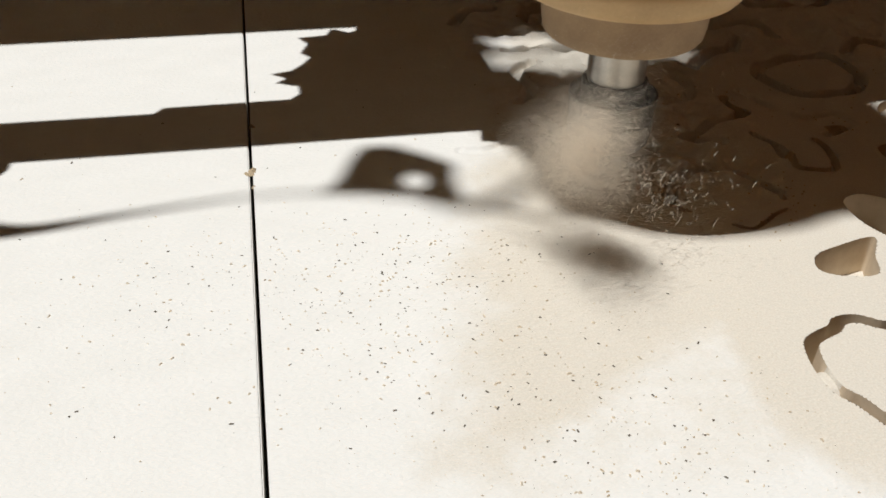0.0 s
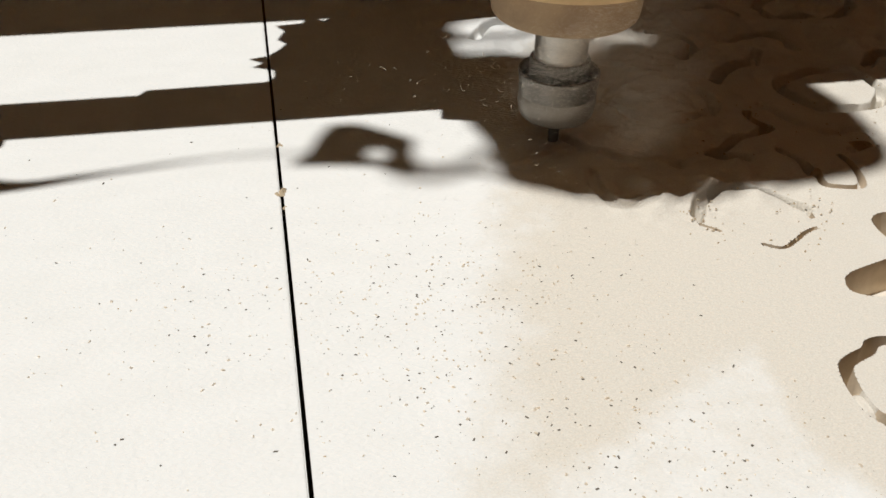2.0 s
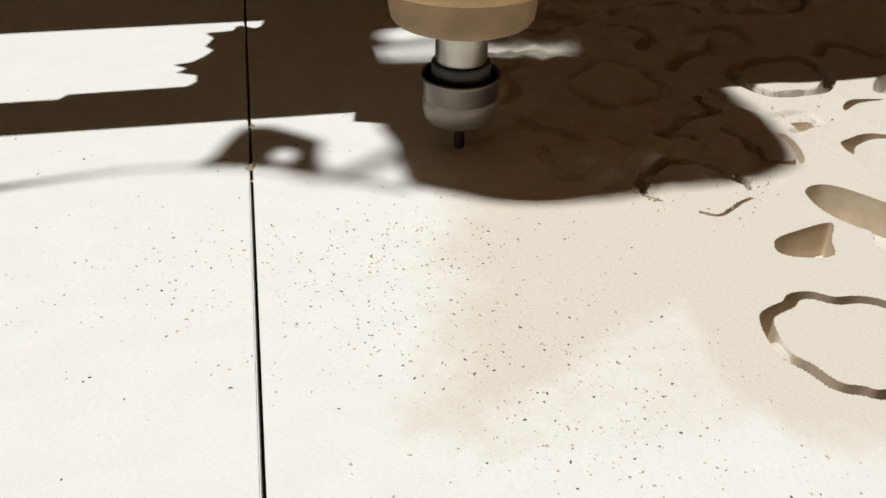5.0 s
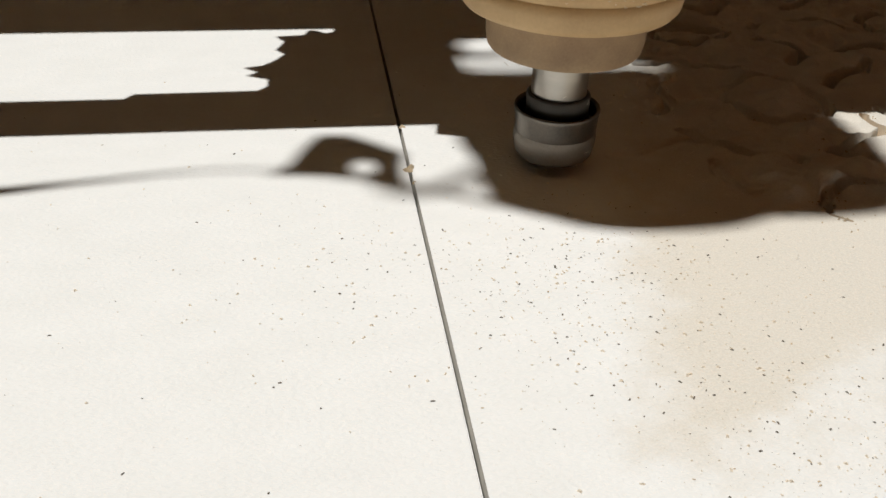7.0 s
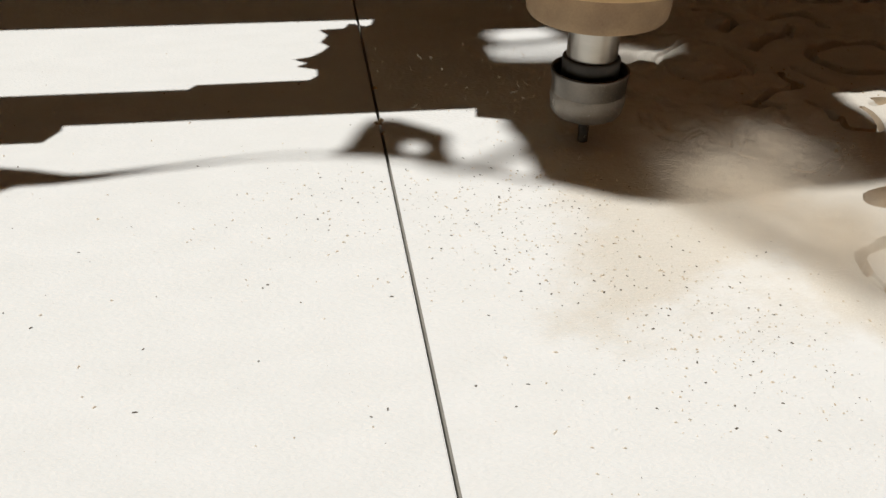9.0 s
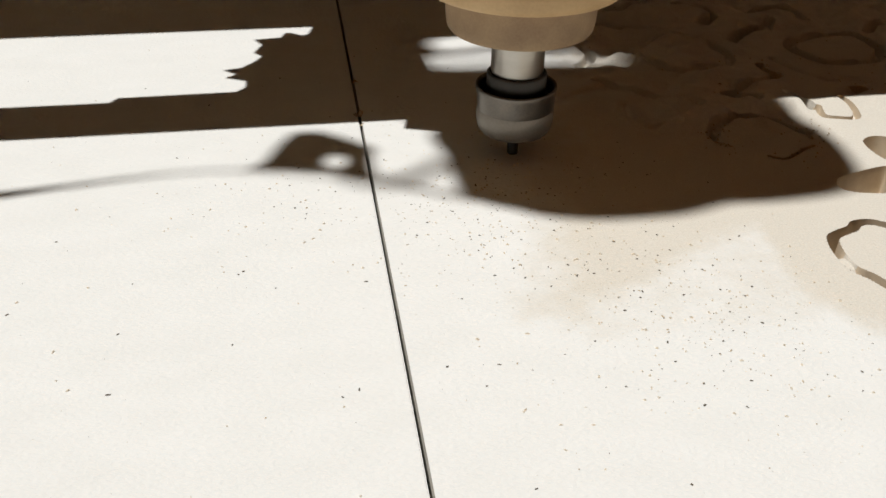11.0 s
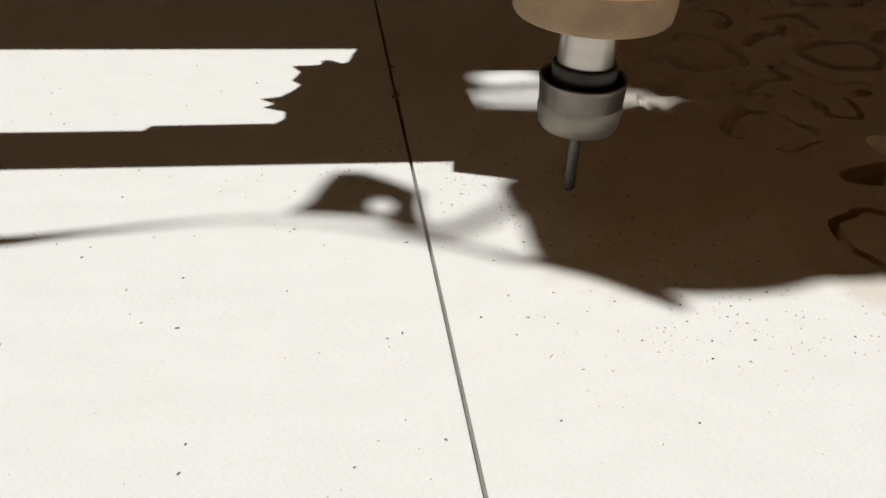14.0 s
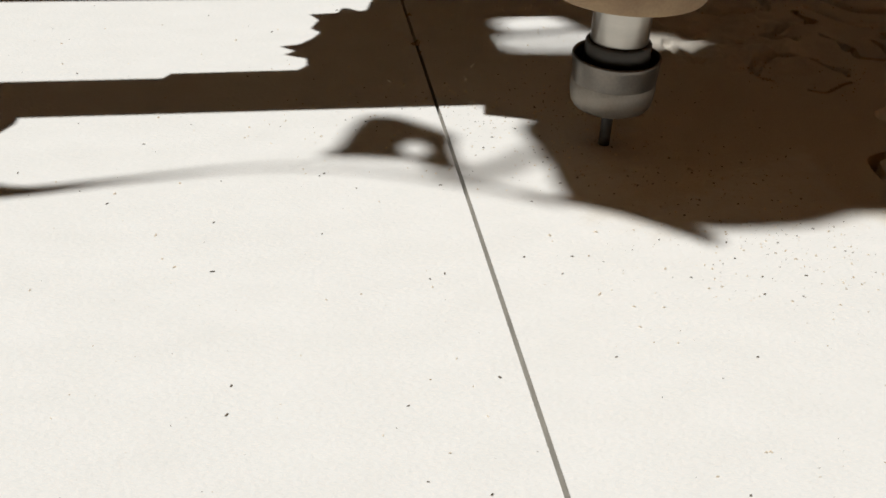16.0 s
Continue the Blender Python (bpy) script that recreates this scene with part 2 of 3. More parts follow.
def to_line(gx, gy, pts, closed):
    """Distance from grid points to a broken line, and the side for a closed one."""
    far, side = np.full(gx.shape, 9.0), np.zeros(gx.shape, bool)
    (u0, v0), (u1, v1) = pts.min(0) - 0.012, pts.max(0) + 0.012
    i0, i1 = np.searchsorted(gx[0], (u0, u1))
    j0, j1 = np.searchsorted(gy[:, 0], (v0, v1))
    px, py = gx[j0:j1, i0:i1], gy[j0:j1, i0:i1]
    best, inside = far[j0:j1, i0:i1], side[j0:j1, i0:i1]
    n = len(pts)
    for i in range(n if closed else n - 1):
        (ax, ay), (bx, by) = pts[i], pts[(i + 1) % n]
        dx, dy = bx - ax, by - ay
        s = np.clip(((px - ax) * dx + (py - ay) * dy) / (dx * dx + dy * dy + 1e-12), 0, 1)
        np.minimum(best, np.hypot(px - ax - s * dx, py - ay - s * dy), out=best)
        if closed and dy != 0:
            inside ^= ((ay > py) != (by > py)) & (px < dx * (py - ay) / dy + ax)
    return far, side


def soft(d, edge, w):
    s = np.clip((edge + w - d) / (2 * w), 0, 1)
    return s * s * (3 - 2 * s)


def curve(pts, closed, n=6):
    """Points along a smooth line through the given ones."""
    k = len(pts)
    out = []
    for i in range(k if closed else k - 1):
        at = (lambda j: pts[j % k]) if closed else (lambda j: pts[min(max(j, 0), k - 1)])
        p, q, r, s = at(i - 1), at(i), at(i + 1), at(i + 2)
        for j in range(n):
            u = j / n
            out.append(0.5 * (2 * q + (r - p) * u + (2 * p - 5 * q + 4 * r - s) * u * u + (3 * q - p - 3 * r + s) * u ** 3))
    if not closed:
        out.append(pts[-1])
    return np.array(out)


def mm(*pts):
    return np.array(pts) / 1000


DEEP, CLEAN, FULL = 0.0176, 0.0009, 0.0012
# kind, points, width, depth, softness of the edge
CUTS = [
    # cut right through, clear of dust
    ("ring", mm((196, -153), (203, -149), (208, -147), (213, -143), (220, -143), (228, -148), (238, -149), (247, -154), (255, -167), (254, -183), (246, -194),
                (231, -200), (216, -202), (210, -199), (202, -195), (197, -184), (193, -178), (192, -170), (193, -161)), 0.0052, DEEP, CLEAN),
    ("pocket", mm((222, -108), (226, -102), (235, -98), (257, -93), (250, -106), (244, -118), (230, -117), (223, -113)), 0, DEEP, CLEAN),
    ("pocket", mm((258, -71), (261, -63), (270, -60), (280, -66), (292, -81), (303, -94), (303, -108), (290, -118), (272, -121), (267, -113), (271, -104), (264, -94), (259, -83)), 0, DEEP, CLEAN),
    ("pocket", mm((302, -23), (302, -35), (309, -26), (324, -20), (342, -23), (325, -14), (311, -17)), 0, 0.012, CLEAN),
    ("pocket", mm((326, 14), (339, 22), (358, 26), (340, 27), (330, 22)), 0, 0.01, CLEAN),
    ("pocket", mm((289, 5), (300, 3), (299, -1), (290, 0)), 0, 0.006, CLEAN),
    # older rings, half filled
    ("line", mm((184, -47), (191, -36), (207, -28), (219, -33), (231, -40), (236, -50)), 0.005, 0.009, FULL),
    ("line", mm((202, -75), (209, -79), (217, -75), (224, -70), (231, -67)), 0.002, 0.006, 0.0007),
    ("line", mm((182, -55), (188, -62)), 0.0018, 0.004, 0.0007),
    ("line", mm((184, -47), (183, -52)), 0.004, 0.008, 0.001),
    ("line", mm((236, -50), (234, -58)), 0.003, 0.006, 0.001),
    ("ring", mm((284, 68), (290, 79), (303, 86), (334, 90), (343, 67), (340, 56), (328, 43), (316, 40), (297, 41), (288, 53)), 0.006, 0.011, FULL),
    ("ring", mm((181, 73), (180, 60), (187, 45), (201, 37), (228, 44), (238, 59), (232, 80), (215, 91), (194, 88)), 0.005, 0.0035, FULL),
    ("ring", mm((175, 177), (183, 186), (199, 190), (222, 181), (226, 168), (216, 158), (194, 156), (180, 164)), 0.006, 0.010, FULL),
    ("ring", mm((330, 192), (345, 208), (372, 209), (392, 194), (390, 178), (370, 166), (345, 170)), 0.006, 0.010, FULL),
    # older crescents and wavy cuts
    ("line", mm((252, 45), (249, 36), (254, 23)), 0.005, 0.008, 0.001),
    ("line", mm((264, 52), (269, 37), (275, 25), (283, 17), (301, 17), (306, 9), (302, 2), (287, -3)), 0.004, 0.003, 0.0019),
    ("line", mm((229, -2), (214, 5), (226, 12), (240, 16), (253, 24)), 0.0055, 0.010, FULL),
    ("line", mm((249, 0), (254, -10), (254, -19)), 0.005, 0.009, FULL),
    ("line", mm((258, -19), (255, -32), (262, -37), (272, -36), (277, -21), (277, -8)), 0.004, 0.005, 0.001),
    ("line", mm((147, -6), (145, -21), (151, -36), (168, -35)), 0.0055, 0.0022, FULL),
    ("line", mm((143, 29), (158, 14), (170, 7), (195, 0)), 0.0055, 0.004, FULL),
    ("line", mm((100, 7), (112, 6), (122, 10), (139, 19), (152, 15)), 0.006, 0.0016, FULL),
    ("line", mm((250, 82), (262, 97), (281, 103), (290, 114)), 0.006, 0.010, FULL),
    ("line", mm((245, 120), (258, 129), (250, 142), (236, 150)), 0.006, 0.010, FULL),
    ("line", mm((140, 56), (152, 73), (148, 90), (160, 105)), 0.006, 0.004, FULL),
    ("line", mm((150, 122), (172, 129), (190, 122), (205, 110)), 0.006, 0.009, FULL),
    ("line", mm((282, 140), (300, 148), (318, 138), (322, 123)), 0.006, 0.009, FULL),
    ("line", mm((352, 92), (366, 105), (384, 101), (396, 86)), 0.006, 0.010, FULL),
    ("line", mm((362, 37), (374, 52), (392, 54)), 0.006, 0.010, FULL),
    ("line", mm((128, 168), (140, 187), (158, 193)), 0.006, 0.009, FULL),
    ("line", mm((250, 187), (272, 200), (296, 193), (306, 178)), 0.006, 0.009, FULL),
    ("line", mm((180, 224), (205, 230), (230, 221), (248, 232)), 0.006, 0.009, FULL),
    ("line", mm((290, 224), (316, 236), (340, 234)), 0.006, 0.009, FULL),
]


def noise_grid(px, py, size, seed):
    """Smooth value noise on the grid."""
    rng = np.random.RandomState(seed)
    tab = rng.rand(64, 64)
    gx, gy = px / size + 100, py / size + 100
    ix, iy = np.floor(gx).astype(int), np.floor(gy).astype(int)
    fx, fy = gx - ix, gy - iy
    fx, fy = fx * fx * (3 - 2 * fx), fy * fy * (3 - 2 * fy)
    v = lambda a, b: tab[a % 64, b % 64]
    return (v(ix, iy) * (1 - fx) + v(ix + 1, iy) * fx) * (1 - fy) + (v(ix, iy + 1) * (1 - fx) + v(ix + 1, iy + 1) * fx) * fy


def cut_sheet():
    x0, x1, y0, y1, step = 0.045, 0.445, -0.285, 0.315, 0.0007
    nx, ny = int((x1 - x0) / step) + 1, int((y1 - y0) / step) + 1
    xs, ys = np.linspace(x0, x1, nx), np.linspace(y0, y1, ny)
    px, py = np.meshgrid(xs, ys)
    rough = noise_grid(px, py, 0.0022, 3)
    mx, my = np.zeros(px.shape), np.zeros(px.shape)
    crisp = np.zeros(px.shape, bool)
    z = np.zeros(px.shape)
    fill = noise_grid(px, py, 0.012, 17)
    for kind, pts, width, depth, w in CUTS:
        closed = kind != "line"
        d, inside = to_line(px, py, curve(pts, closed), closed)
        d = np.where(inside, -d, d) if kind == "pocket" else d - width / 2
        if w <= 0.001:
            # a crisp wall: draw the nearest points onto its upper and lower edge
            gy, gx = np.gradient(d, step)
            lip, foot = np.abs(d) < 0.5 * step, (d <= -0.5 * step) & (d > -1.5 * step)
            shift = np.where(lip, -d, np.where(foot, -step - d, 0.0))
            mx, my = mx + shift * gx, my + shift * gy
            g = (d <= -0.5 * step).astype(float)
            crisp |= lip
        else:
            g = soft(d, 0.0, w)
        if w >= FULL:
            g = g * np.clip(2.2 * fill - 0.1, 0.4, 1)
        z = np.minimum(z, -depth * (1.35 if w >= FULL else 1.0) * g)
    # one stretch of the open ring is choked with dust
    choke = np.hypot((px - 0.1935) / 0.0075, (py + 0.171) / 0.0105)
    z = np.where(choke < 1, np.maximum(z, -0.0012 - 0.011 * choke ** 3), z)
    # loose dust: thick over the older cuts, thin near the edge of the pattern
    dusty = np.clip((py + 0.065) / 0.04, 0, 1) * np.clip((px - 0.118) / 0.05, 0, 1) * np.clip((0.43 - px) / 0.04, 0, 1) * np.clip((0.305 - py) / 0.04, 0, 1)
    calm = 1 - 0.85 * np.clip((px - 0.228) / 0.035, 0, 1) * np.clip((0.11 - py) / 0.04, 0, 1)
    heap = noise_grid(px, py, 0.03, 11) * 0.5 + noise_grid(px, py, 0.013, 12) * 0.36 + noise_grid(px, py, 0.006, 13) * 0.15
    z += dusty * calm * (0.0165 * (heap - 0.48)) * (z > -0.012)
    z += dusty * 0.00012 * (rough - 0.5)
    border = np.minimum(np.minimum(px - x0, x1 - px), np.minimum(py - y0, y1 - py))
    z *= np.clip(border / 0.006, 0, 1)
    z = np.maximum(z, -THICK + 0.0004)
    verts = np.stack([px + mx, py + my, z], -1).reshape(-1, 3)
    idx = np.arange(nx * ny).reshape(ny, nx)
    quads = np.stack([idx[:-1, :-1], idx[:-1, 1:], idx[1:, 1:], idx[1:, :-1]], -1).reshape(-1, 4)
    # the plain rest of the sheet, down to its edges
    X, Y = (GAP, x0, x1, 1.3), (-1.1, y0, y1, 1.45)
    more, faces, n0 = [], quads.tolist(), len(verts)
    for i in range(3):
        for j in range(3):
            if i == 1 and j == 1:
                continue
            k = n0 + len(more)
            more += [(X[i], Y[j], 0), (X[i + 1], Y[j], 0), (X[i + 1], Y[j + 1], 0), (X[i], Y[j + 1], 0)]
            faces.append([k, k + 1, k + 2, k + 3])
    k = n0 + len(more)
    more += [(GAP, -1.1, 0), (GAP, 1.45, 0), (GAP, 1.45, -THICK), (GAP, -1.1, -THICK)]
    faces.append([k, k + 1, k + 2, k + 3])
    me = bpy.data.meshes.new("fibreboard_sheet")
    me.from_pydata(np.concatenate([verts, np.array(more)]).tolist(), [], faces)
    me.materials.append(M_CUT)
    me.materials.append(M_CORE)
    me.materials.append(M_EDGE)
    # the cut walls show the brown core of the board
    zq = z.reshape(-1)[quads]
    steep = np.zeros(len(me.polygons), bool)
    steep[:len(quads)] = (np.ptp(zq, axis=1) > 0.0025) & crisp.reshape(-1)[quads].any(1)
    me.shade_smooth()
    me.set_sharp_from_angle(angle=radians(50))
    me.polygons.foreach_set("material_index", steep.astype(np.int32))
    me.polygons[len(me.polygons) - 1].material_index = 2
    me.update()
    return tagged(new("fibreboard_sheet", me), "fibreboard sheet with routed curved cuts under fawn dust", "board")


cut_sheet()


# ---- the machine above the sheets ----
def shade(points, h, dx=0.0):
    """Plan outline, at height h, of a plate whose shadow has these points (mm, from the tool)."""
    return [((x + dx) / 1000 - SLOPE * h, y / 1000) for x, y in points]


gantry = tagged(new("cnc_gantry"), "unseen brown router gantry spanning the bed", "machine")
beam = part("beam", box(-1.4, 1.4, 0.198, 0.49, 0.34, 0.5, 0.004), M_FRAME, gantry)
part("guide_rail", box(-1.4, 1.4, 0.045, 0.087, 0.30, 0.325, 0.002), M_FRAME, gantry, "long dark rail bar")
for side in (-1.4, 1.34):
    part("upright", box(side, side + 0.06, 0.214, 0.45, -THICK, 0.36, 0.004), M_FRAME, gantry)

head = tagged(new("router_head"), "dusty cream router spindle with steel collet nut and cutter", "machine")
part("cutter", turned([(0.0, -0.0575), (0.0019, -0.0573), (0.0027, -0.0558), (0.0027, -0.023), (0.0, -0.023)], 24), M_BIT, head, "slim dark steel router bit")
nut = part("collet_nut", turned([(0.0035, -0.0245), (0.0152, -0.0245), (0.0168, -0.0239), (0.0182, -0.022), (0.0190, -0.018), (0.0193, -0.0145), (0.0191, -0.0125), (0.0189, -0.0115)]), M_NUTDUST, head, "steel nut, its lower half dusty", True)
part("nut_collar", turned([(0.0189, -0.0115), (0.0191, -0.0095), (0.0195, -0.0025), (0.0199, -0.0008), (0.0197, 0.0), (0.0187, 0.0), (0.0182, -0.0015), (0.018, -0.0045)]), M_NUT, nut, "darker steel collar with a bright rim", True)
part("bore", turned([(0.018, -0.0045), (0.0176, -0.007), (0.010, -0.007)]), M_BORE, nut, "black recess of the nut")
shaft = part("shaft", turned([(0.0125, -0.006), (0.0146, -0.0055), (0.0146, 0.0058), (0.0142, 0.0064), (0.0128, 0.0066)]), M_RING, head, "dark steel lower shaft ring", True)
part("shaft_sleeve", turned([(0.0126, 0.0066), (0.0128, 0.0074), (0.0128, 0.03)]), M_STEEL, shaft, "bright ground steel sleeve", True)
part("nose_ring", turned([(0.0128, 0.0285), (0.0318, 0.0285), (0.0333, 0.0289), (0.0343, 0.0302), (0.0350, 0.034), (0.0355, 0.042), (0.036, 0.0475)]), M_BODY2, head, "tan dusty nose ring", True)
cap = part("nose_cap", turned([(0.036, 0.0475), (0.0425, 0.0475), (0.0458, 0.0487), (0.0478, 0.0512), (0.0488, 0.0560), (0.0491, 0.0606), (0.0484, 0.0609), (0.0484, 0.0614), (0.0491, 0.0617), (0.0491, 0.0685), (0.0486, 0.0692)], 96), M_BODY, head, "cream lower spindle cap with a turned groove", True)
part("dust_ledge", ledge_dust(0.0490, 0.0612, 0.0663), M_LEDGE, cap, "pale dust caked round the cap")
part("flange", turned([(0.0486, 0.0692), (0.060, 0.0692), (0.0622, 0.0702), (0.0628, 0.0722), (0.0628, 0.095), (0.061, 0.098), (0.052, 0.098)], 96), M_BODY, head, "cream round flange", True)
part("motor_body", turned([(0.052, 0.098), (0.053, 0.1), (0.053, 0.335), (0.05, 0.35), (0.0, 0.352)]), M_BODY, head, "cream cylindrical motor", True)

# out of view: parts shaped from the shadows they have to cast
carriage = tagged(new("tool_carriage"), "unseen plates and cables that cast the shadows round the spindle", "machine")
H1 = 0.27        # heights over the sheets, set for how soft each plate's shadow falls
JAG = [(-93, 196), (-96, 184), (-102, 180), (-111, 187), (-114, 179), (-131, 177), (-126, 167), (-131, 154), (-126, 147), (-131, 138), (-138, 130), (-149, 127), (-141, 120), (-147, 115), (-135, 109), (-135, 100),
       (-140, 94), (-205, 93), (-209, 87), (-209, 66), (-62, 66), (-62, 45), (-49, 45), (-51, 34), (-6, 20), (-6, 108), (-30, 110), (-33, 195), (-33, 210), (-88, 210)]
part("carriage_plate", prism(shade(JAG, H1), H1, H1 + 0.012), M_FRAME, carriage, "unseen dark plate casting the ragged shadow edge")
# added bar that casts the step in the left shadow strip
part("step_caster", prism(shade([(-480, 27), (-281, 26), (-274, 39), (-274, 60), (-480, 60)], 0.28), 0.28, 0.292), M_FRAME, carriage)
# unseen plate: its hole lets through the sunlit patch, the rod dims its middle
H2 = 1.8
BACK = [(-60, 216), (-60, 58), (-40, 38), (-24, 31), (60, 38), (150, 59), (230, 52), (430, 56), (430, 216)]
PATCH = [(-6, 168), (-20, 164), (-25, 155), (-19, 146), (-24, 138), (-31, 130), (-30, 119), (-20, 114), (3, 113), (60, 114), (90, 111), (96, 116), (95, 121), (72, 131), (45, 132), (30, 142), (16, 169)]
part("back_plate", prism(shade(BACK, H2), H2, H2 + 0.015, [shade(PATCH, H2)]), M_FRAME, carriage, "unseen brown plate, cut open where the sunlit patch falls")
part("patch_rod", tube([(x, y, H2) for x, y in shade([(-45, 139), (-10, 140), (32, 145)], H2)], 0.0042), M_FRAME, carriage)
# unseen flat plate added to cast the bulge of the shadow
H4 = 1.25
BULGE = [(-28, 40), (-30, 0), (-30, -34), (-22, -43), (-7, -52), (6, -60), (30, -66), (60, -66), (85, -59), (110, -60), (138, -57), (155, -49), (164, -29), (167, 2), (163, 29), (152, 60), (60, 58)]
loop = part("bulge_caster", prism(shade(curve(np.array(BULGE, float), True, 4).tolist(), H4), H4, H4 + 0.03), M_FRAME, carriage, "unseen brown plate casting the broad bulging shadow")
# added unseen disc that slides out to shade a gap at the bulge's right end
SPARE = [(165 + 24 * math.cos(a * math.pi / 8), 42 + 26 * math.sin(a * math.pi / 8)) for a in range(16)]
spare = part("gap_caster", prism(shade(SPARE, H4), H4 + 0.04, H4 + 0.07, [shade([(165 + (x - 165) * 0.15, 42 + (y - 42) * 0.15) for x, y in SPARE], H4)]), M_FRAME, carriage, "unseen brown plate that fills a lit gap in the shadow")
# unseen block added above the view to keep ambient light off the middle
blocker = part("shade_block", box(-0.115, 0.10, 0.178, 0.25, 0.085, 0.45, 0.006), M_FRAME, carriage, "unseen dark block that deepens the shade behind the spindle")
for z in (0.12, 0.2, 0.28):
    part("block_rib", box(-0.10, 0.085, 0.168, 0.178, z, z + 0.02, 0.003), M_FRAME, blocker)
# added high bar that casts a faint blurred band over the sunlit patch
part("patch_bar", tube([(x, y, 2.35) for x, y in shade([(-70, 126), (0, 124), (60, 123), (130, 120)], 2.35)], 0.003), M_FRAME, carriage)
# the cable climbs from the left to the clamp: x, y of its shadow, height, thickness
CABLE = [(-345, -18, 0.6, 0.030), (-312, -15, 0.6, 0.026), (-285, -9, 0.6, 0.010), (-255, -12, 0.7, 0.0042), (-215, -6, 1.1, 0.0022), (-160, 1, 1.5, 0.0011), (-115, -4, 1.7, 0.0013), (-67, -22, 1.7, 0.0021), (-36, -38, 1.6, 0.0023)]
rig = part("cable", tube([(*shade([(x, y)], h)[0], h) for x, y, h, r in CABLE] + [(-0.034 - SLOPE * 1.9, -0.039, 1.9)], [c[3] for c in CABLE] + [0.002]), M_BLACK, carriage, "black drooping cable")
H6 = 1.1
tail = part("cable_tail", tube([(x, y, H6) for x, y in shade([(-45, -34), (-24, -42), (-4, -52), (14, -66), (26, -77)], H6)], [0.002, 0.003, 0.004, 0.0048, 0.004]), M_BLACK, carriage, "loose black cable end")
H5 = 1.2
BOX = [(-134, -3), (-124, 6), (-117, 24), (-109, 37), (-98, 36), (-84, 25), (-72, 14), (-75, -1), (-74, -18), (-83, -19), (-92, -10), (-112, -6)]
STRAP = [(-82, -18), (-66, -24), (-50, -18), (-36, -7), (-22, 5)]
RING = [(-91 + 7 * math.cos(a * math.pi / 6), 1 + 7.5 * math.sin(a * math.pi / 6)) for a in range(12)]
part("cable_clamp", prism(shade(BOX, H5), H5, H5 + 0.012, [shade(RING, H5)]), M_BLACK, carriage, "black cable clamp with a round hole")

part("strap", tube([(x, y, 2.2) for x, y in shade(STRAP, 2.2)], 0.0046), M_BLACK, carriage, "unseen thin black strap casting a faint line")

# ---- added unseen walls and open roof round the machine: their bounce warms the shade ----
M_DARK = material("dark_bounce", (0.32, 0.13, 0.04), 0.8, scale=3, bump=0.2, fine=90)
M_WARM = material("warm_bounce", (0.64, 0.315, 0.075), 0.8, scale=3, bump=0.2, fine=90)
M_OCHRE = material("ochre_bounce", (0.79, 0.55, 0.18), 0.85, scale=4, bump=0.2, fine=120)
M_RED = material("red_brown_bounce", (0.78, 0.33, 0.11), 0.85, scale=4, bump=0.2, fine=120)
for name, dims, mat, label in (("bounce_wall_west", (-2.7, -2.6, -2.6, 2.8, -0.9, 2.6), M_OCHRE, "added unseen ochre wall that tints the shade"), ("bounce_wall_east", (2.2, 2.3, -2.6, 2.8, -0.9, 2.6), M_RED, "added unseen red-brown wall that warms the shade"),
                               ("bounce_wall_south", (-2.6, 2.2, -2.7, -2.6, -0.9, 2.6), M_DARK, "added unseen dark wall with little bounce")):
    tagged(part(name, box(*dims), mat), label, "wall", kind="structure")
# the added north wall has two wide openings that let in low skylight
OPENINGS = [[(x0, 0.05), (x1, 0.05), (x1, 2.3), (x0, 2.3)] for x0, x1 in ((-2.45, -0.8), (0.7, 2.05))]
north = prism([(-2.6, -0.9), (2.2, -0.9), (2.2, 2.6), (-2.6, 2.6)], 0, 0.1, OPENINGS)
north.transform(Matrix.Translation((0, 2.8, 0)) @ Matrix.Rotation(radians(90), 4, "X"))
tagged(part("bounce_wall_north", north, M_OCHRE), "added unseen ochre wall with two openings for skylight", "wall", kind="structure")
# added roof: its opening lets the sun in, its underside bounces warm light
ROOF = [(-2.7, -2.7), (2.3, -2.7), (2.3, 2.8), (-2.7, 2.8)]
LIGHT = [(-2.2, -1.5), (0.7, -1.5), (0.7, 1.5), (-2.2, 1.5)]
tagged(part("ceiling", prism(ROOF, 2.6, 2.68, [LIGHT]), M_WARM), "added unseen roof bouncing warm light, open over the bed", "ceiling", kind="structure")
tagged(part("ground", box(-2.6, 2.2, -2.6, 2.7, -1.0, -0.9), M_SPOIL), "added unseen dark floor below the machine", "floor", kind="structure")

